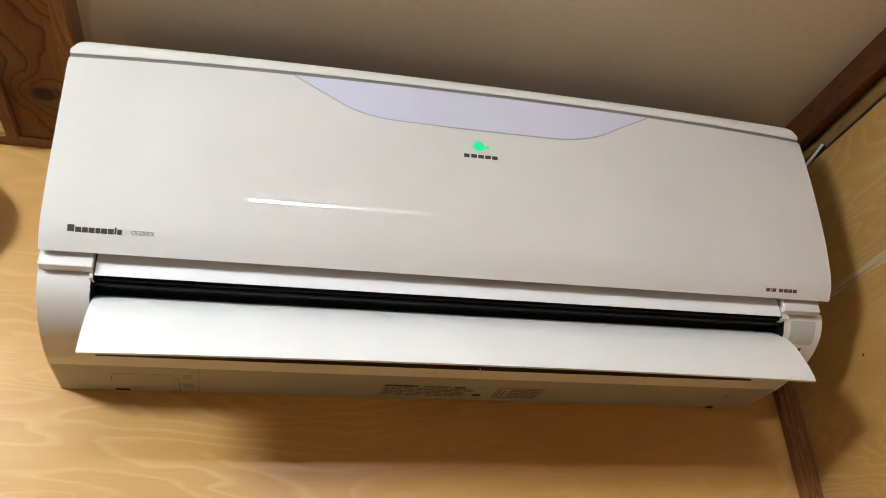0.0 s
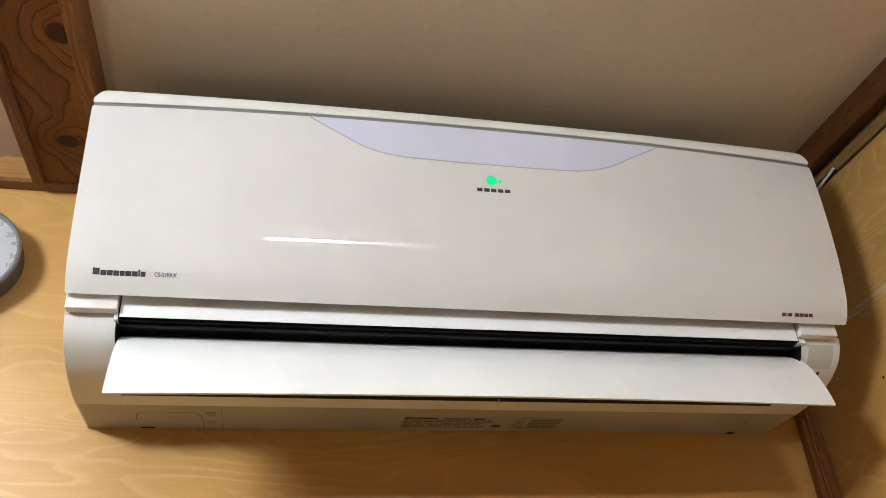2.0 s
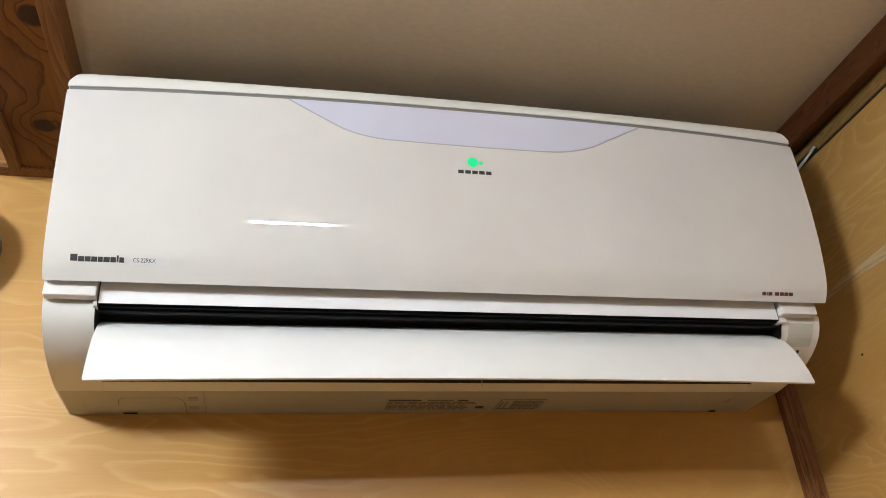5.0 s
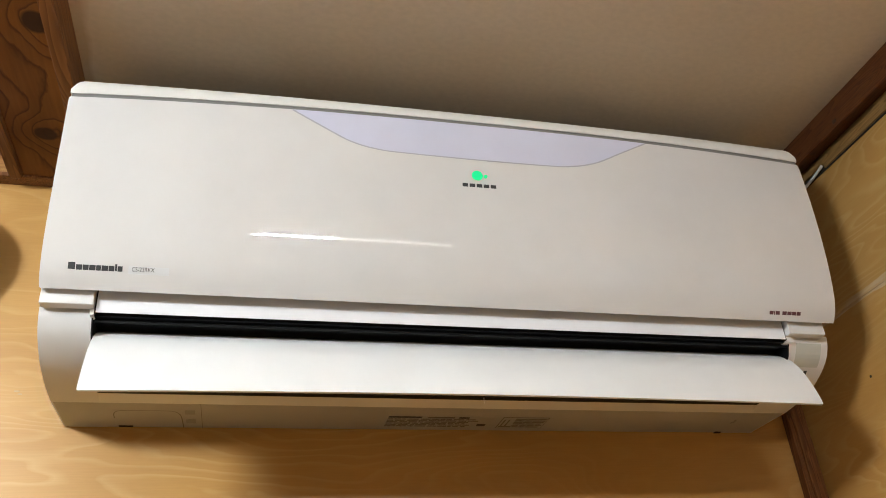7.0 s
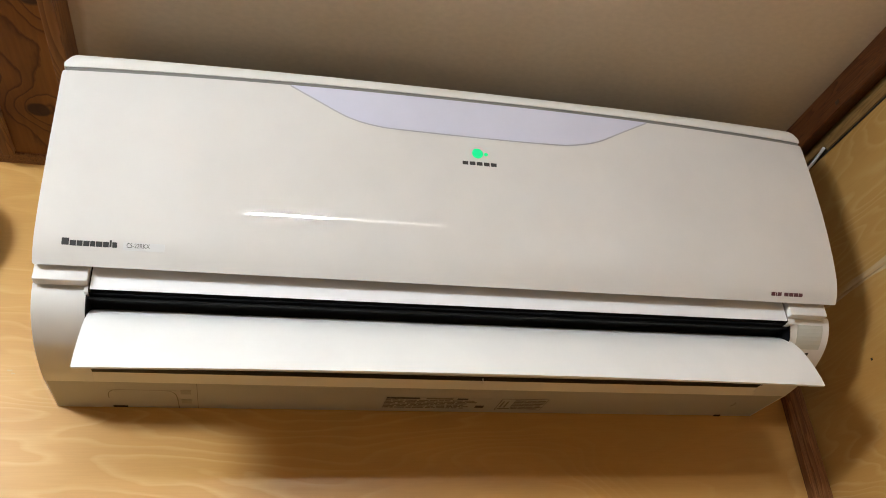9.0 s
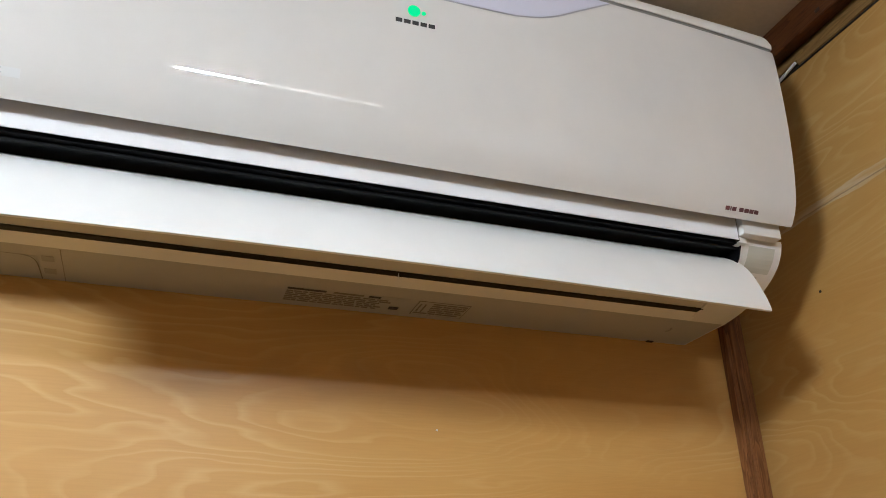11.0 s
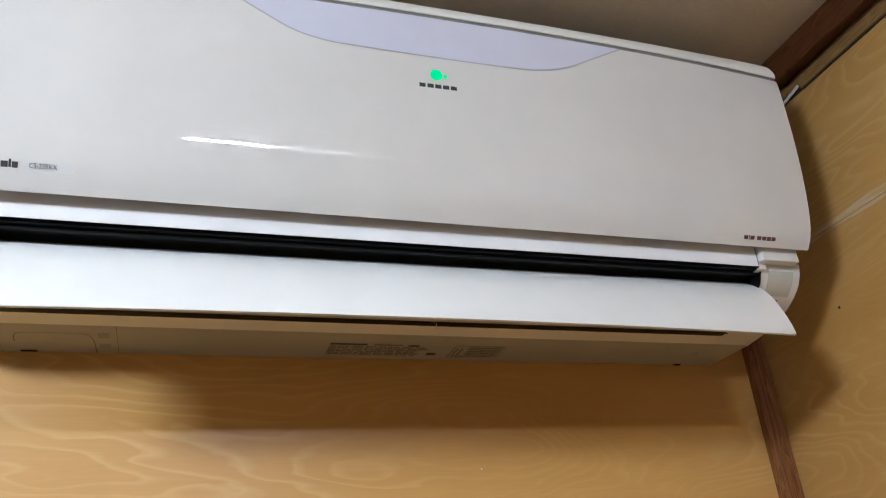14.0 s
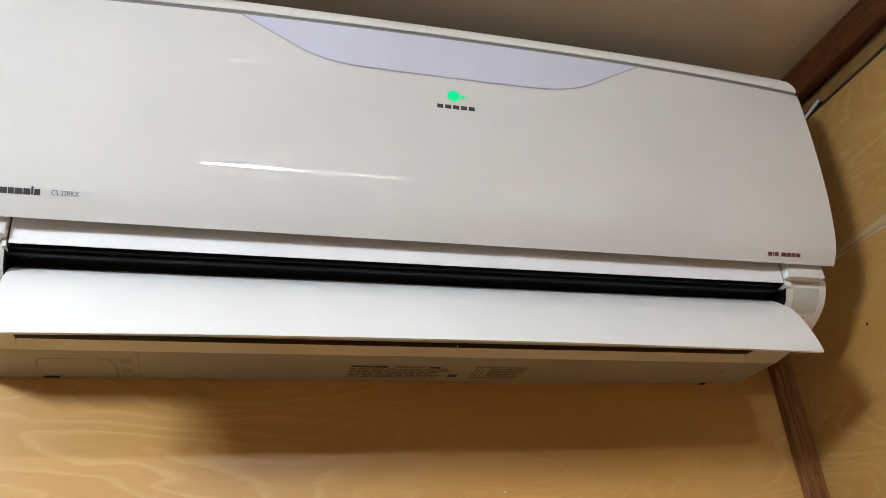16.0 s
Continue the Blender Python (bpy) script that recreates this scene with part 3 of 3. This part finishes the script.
warn = below("warning_sticker", 0.0620, 0.1170, -0.0470, -0.0105, INK_BROWN, under, "outlined warning sticker with unreadable print", 0.0003)
below("field", 0.0630, 0.1160, -0.0460, -0.0115, UNDER_SHADED, warn, "", 0.0005)
for r in range(6):
    y = -0.0440 + 0.0052 * r
    x = 0.0640 if r > 4 else 0.078
    while x < 0.112:
        w = min(rnd.uniform(0.006, 0.016), 0.1145 - x)
        below("bar", x, x + w, y, y + 0.0030, INK_BROWN, warn, "", 0.0008)
        x += w + 0.0012
for k in range(2):
    below("bar", 0.0650 + 0.005 * k, 0.0668 + 0.005 * k, -0.040, -0.020, INK_BROWN, warn, "", 0.0008)
bm = bmesh.new()
for k in range(5):
    a = -1.2 + k * 0.6
    box(0.350 + 0.003 * math.cos(a) - 0.0006, 0.350 + 0.003 * math.cos(a) + 0.0006, -0.043 + 0.005 * math.sin(a) - 0.0015, -0.043 + 0.005 * math.sin(a) + 0.0015, 1.9990, 2.0005, bm=bm)
part("finger_mark", bm, ICON_GREY, under, "small curved moulding mark")
below("notch", 0.3485, 0.3565, -0.0045, -0.0005, SEAM, under, "dark notch at the wall", 0.0010)

# small white burr hanging from the outlet lip
part("burr", box(0.0240, 0.0246, -0.1000, -0.0990, 1.9960, 2.0040), FLAP_WHITE, ac, "tiny white thread on the outlet lip")


# ---- cable end beside the unit ----
def tube(points, radius, n=10):
    bm = bmesh.new()
    rings = []
    for i, p in enumerate(points):
        p = Vector(p)
        d = (Vector(points[min(i + 1, len(points) - 1)]) - Vector(points[max(i - 1, 0)])).normalized()
        a = d.orthogonal().normalized()
        b = d.cross(a)
        rings.append([bm.verts.new(p + radius * (math.cos(k * math.tau / n) * a + math.sin(k * math.tau / n) * b)) for k in range(n)])
    for r, s in zip(rings, rings[1:]):
        for k in range(n):
            bm.faces.new((r[k], r[(k + 1) % n], s[(k + 1) % n], s[k]))
    bm.faces.new(rings[0])
    bm.faces.new(rings[-1])
    return bm


cable = tagged(part("cable", tube([(0.4725, -0.002, 2.2690), (0.4725, -0.08, 2.2725), (0.4722, -0.14, 2.2785), (0.4720, -0.164, 2.2820), (0.4722, -0.186, 2.2868)], 0.0019), CABLE_WHITE, smooth=True), "short white cable end along the crown rail", "cable")

# ---- round dial on the wall ----
dial = thing("wall_thermometer", (-0.5535, 0, 2.1875), "round grey wall thermometer with a pale dial", "thermometer")
DX, DZ = -0.5535, 2.1875


def lathe_y(profile, cx, cz, n=64):
    """A profile of (radius, y) turned about the axis along y."""
    bm = bmesh.new()
    rings = [[bm.verts.new((cx + r * math.cos(k * math.tau / n), y, cz + r * math.sin(k * math.tau / n))) for k in range(n)] for r, y in profile]
    for a, b in zip(rings, rings[1:]):
        for k in range(n):
            bm.faces.new((a[k], a[(k + 1) % n], b[(k + 1) % n], b[k]))
    return bm


part("case", lathe_y([(0.0535, 0.0), (0.0553, -0.004), (0.0578, -0.022), (0.0592, -0.034)], DX, DZ), DIAL_DARK, dial, "dark side of the case", smooth=True)
part("rim", lathe_y([(0.0592, -0.034), (0.0585, -0.0370), (0.0570, -0.0382), (0.0548, -0.0370), (0.0538, -0.0315)], DX, DZ), DIAL_GREY, dial, "grey rounded rim", smooth=True)
face = part("dial_face", disc(DX, DZ, 0.0540, -0.0315, 64), DIAL_FACE, dial, "pale grey-white dial face")
for k in range(41):
    a = radians(225 - k * 270 / 40)
    r0, r1 = (0.0315, 0.0342)
    bm = bmesh.new()
    c, s = math.cos(a), math.sin(a)
    w = 0.0004
    bm.faces.new([bm.verts.new((DX + r * c + o * -s, -0.0319, DZ + r * s + o * c)) for r, o in ((r0, w), (r1, w), (r1, -w), (r0, -w))])
    part("tick", bm, INK_BROWN, face)
flat = lambda z: -0.0319
for text, x, z in (("20", -0.525, 2.2270), ("30", -0.5105, 2.2130), ("40", -0.5035, 2.2020), ("50", -0.5020, 2.1860), ("10", -0.5045, 2.1740)):
    part("number", lettering(text, x - 0.0045, z - 0.003, 0.0085, flat, 0.0003), INK_BROWN, face)
part("inner_band", lathe_y([(0.0290, -0.0317), (0.0365, -0.0317)], DX, DZ), ICON_GREY, face, "grey inner band")
part("needle", box(DX - 0.001, DX + 0.001, -0.0342, -0.0330, DZ - 0.008, DZ + 0.030), INK, dial, "thin dark needle")
part("hub", disc(DX, DZ, 0.004, -0.0348, 20), DIAL_GREY, dial)

# ---- ceiling lamps of the room ----
lamp = thing("ceiling_lamp", (-1.11, -1.16, CEIL), "round white opal lamp flush under the ceiling, lit", "lamp")


def drum(cx, cy, prof, n=48):
    bm = bmesh.new()
    rings = [[bm.verts.new((cx + r * math.cos(k * math.tau / n), cy + r * math.sin(k * math.tau / n), z)) for k in range(n)] for r, z in prof]
    for a, b in zip(rings, rings[1:]):
        for k in range(n):
            bm.faces.new((a[k], a[(k + 1) % n], b[(k + 1) % n], b[k]))
    bm.faces.new(rings[0])
    bm.faces.new(rings[-1])
    return bm


LX, LY = -1.11, -1.16
part("base_plate", drum(LX, LY, [(0.178, CEIL), (0.178, 2.3170)]), BODY_WHITE, lamp, "white base plate on the ceiling")
part("shade", drum(LX, LY, [(0.168, 2.3165), (0.168, 2.268), (0.140, 2.215), (0.08, 2.200)]), glow("lamp shade", LAMP_COLOUR, LAMP_GLOW), lamp, "glowing opal shade")

light = thing("fluorescent_light", (0.06, -1.62, CEIL), "slim white ceiling fluorescent light, partly shaded", "lamp")
part("housing", box(-0.30, 0.42, -1.67, -1.57, CEIL - 0.030, CEIL, 0.004), BODY_WHITE, light)
for x, z in ((-0.256, 2.269), (0.312, 2.216)):
    part("holder", box(x - 0.009, x + 0.009, -1.632, -1.608, z - 0.010, CEIL - 0.029, 0.003), BODY_WHITE, light, "white lamp holder")
part("tube", tube([(-0.246, -1.62, 2.267), (-0.035, -1.62, 2.235)], 0.0062, 16), glow("tube", (0.99, 1, 1.0, 1), TUBE_GLOW), light, "bare glowing tube", smooth=True)
part("sleeve", tube([(-0.035, -1.62, 2.235), (0.302, -1.62, 2.217)], 0.0042, 16), glow("frosted sleeve", (1, 0.97, 0.92, 1), TUBE_GLOW * 0.045), light, "dimmer frosted sleeve on the tube", smooth=True)

strip = thing("strip_light", (-0.2, -0.466, CEIL), "small slim white strip light on the ceiling", "lamp")
part("housing", box(-0.262, -0.150, -0.478, -0.454, 2.3225, CEIL, 0.002), BODY_WHITE, strip)
part("tube", tube([(-0.212, -0.466, 2.3195), (-0.172, -0.466, 2.3185)], 0.0008, 12), glow("strip tube", (1, 1, 1, 1), 20.0), strip, "short glowing tube", smooth=True)

# ---- unseen white cabinet behind the viewer, added for pale reflections in the panel ----
cabinet = thing("reflection_cabinet", (RIGHT, -0.95, 1.97), "unseen white cabinet added on the side wall for pale reflections in the panel", "cabinet")
part("body", box(0.36, RIGHT, -1.22, -0.55, 1.97, 2.16, 0.003), BODY_WHITE, cabinet)
for y in (-1.215, -0.883):
    door = part("door", box(0.342, 0.3595, y, y + 0.328, 1.975, 2.155, 0.003), BODY_WHITE, cabinet)
    part("handle", box(0.322, 0.3415, y + 0.20, y + 0.30, 2.016, 2.026, 0.003), CHROME, door, "chrome bar handle")
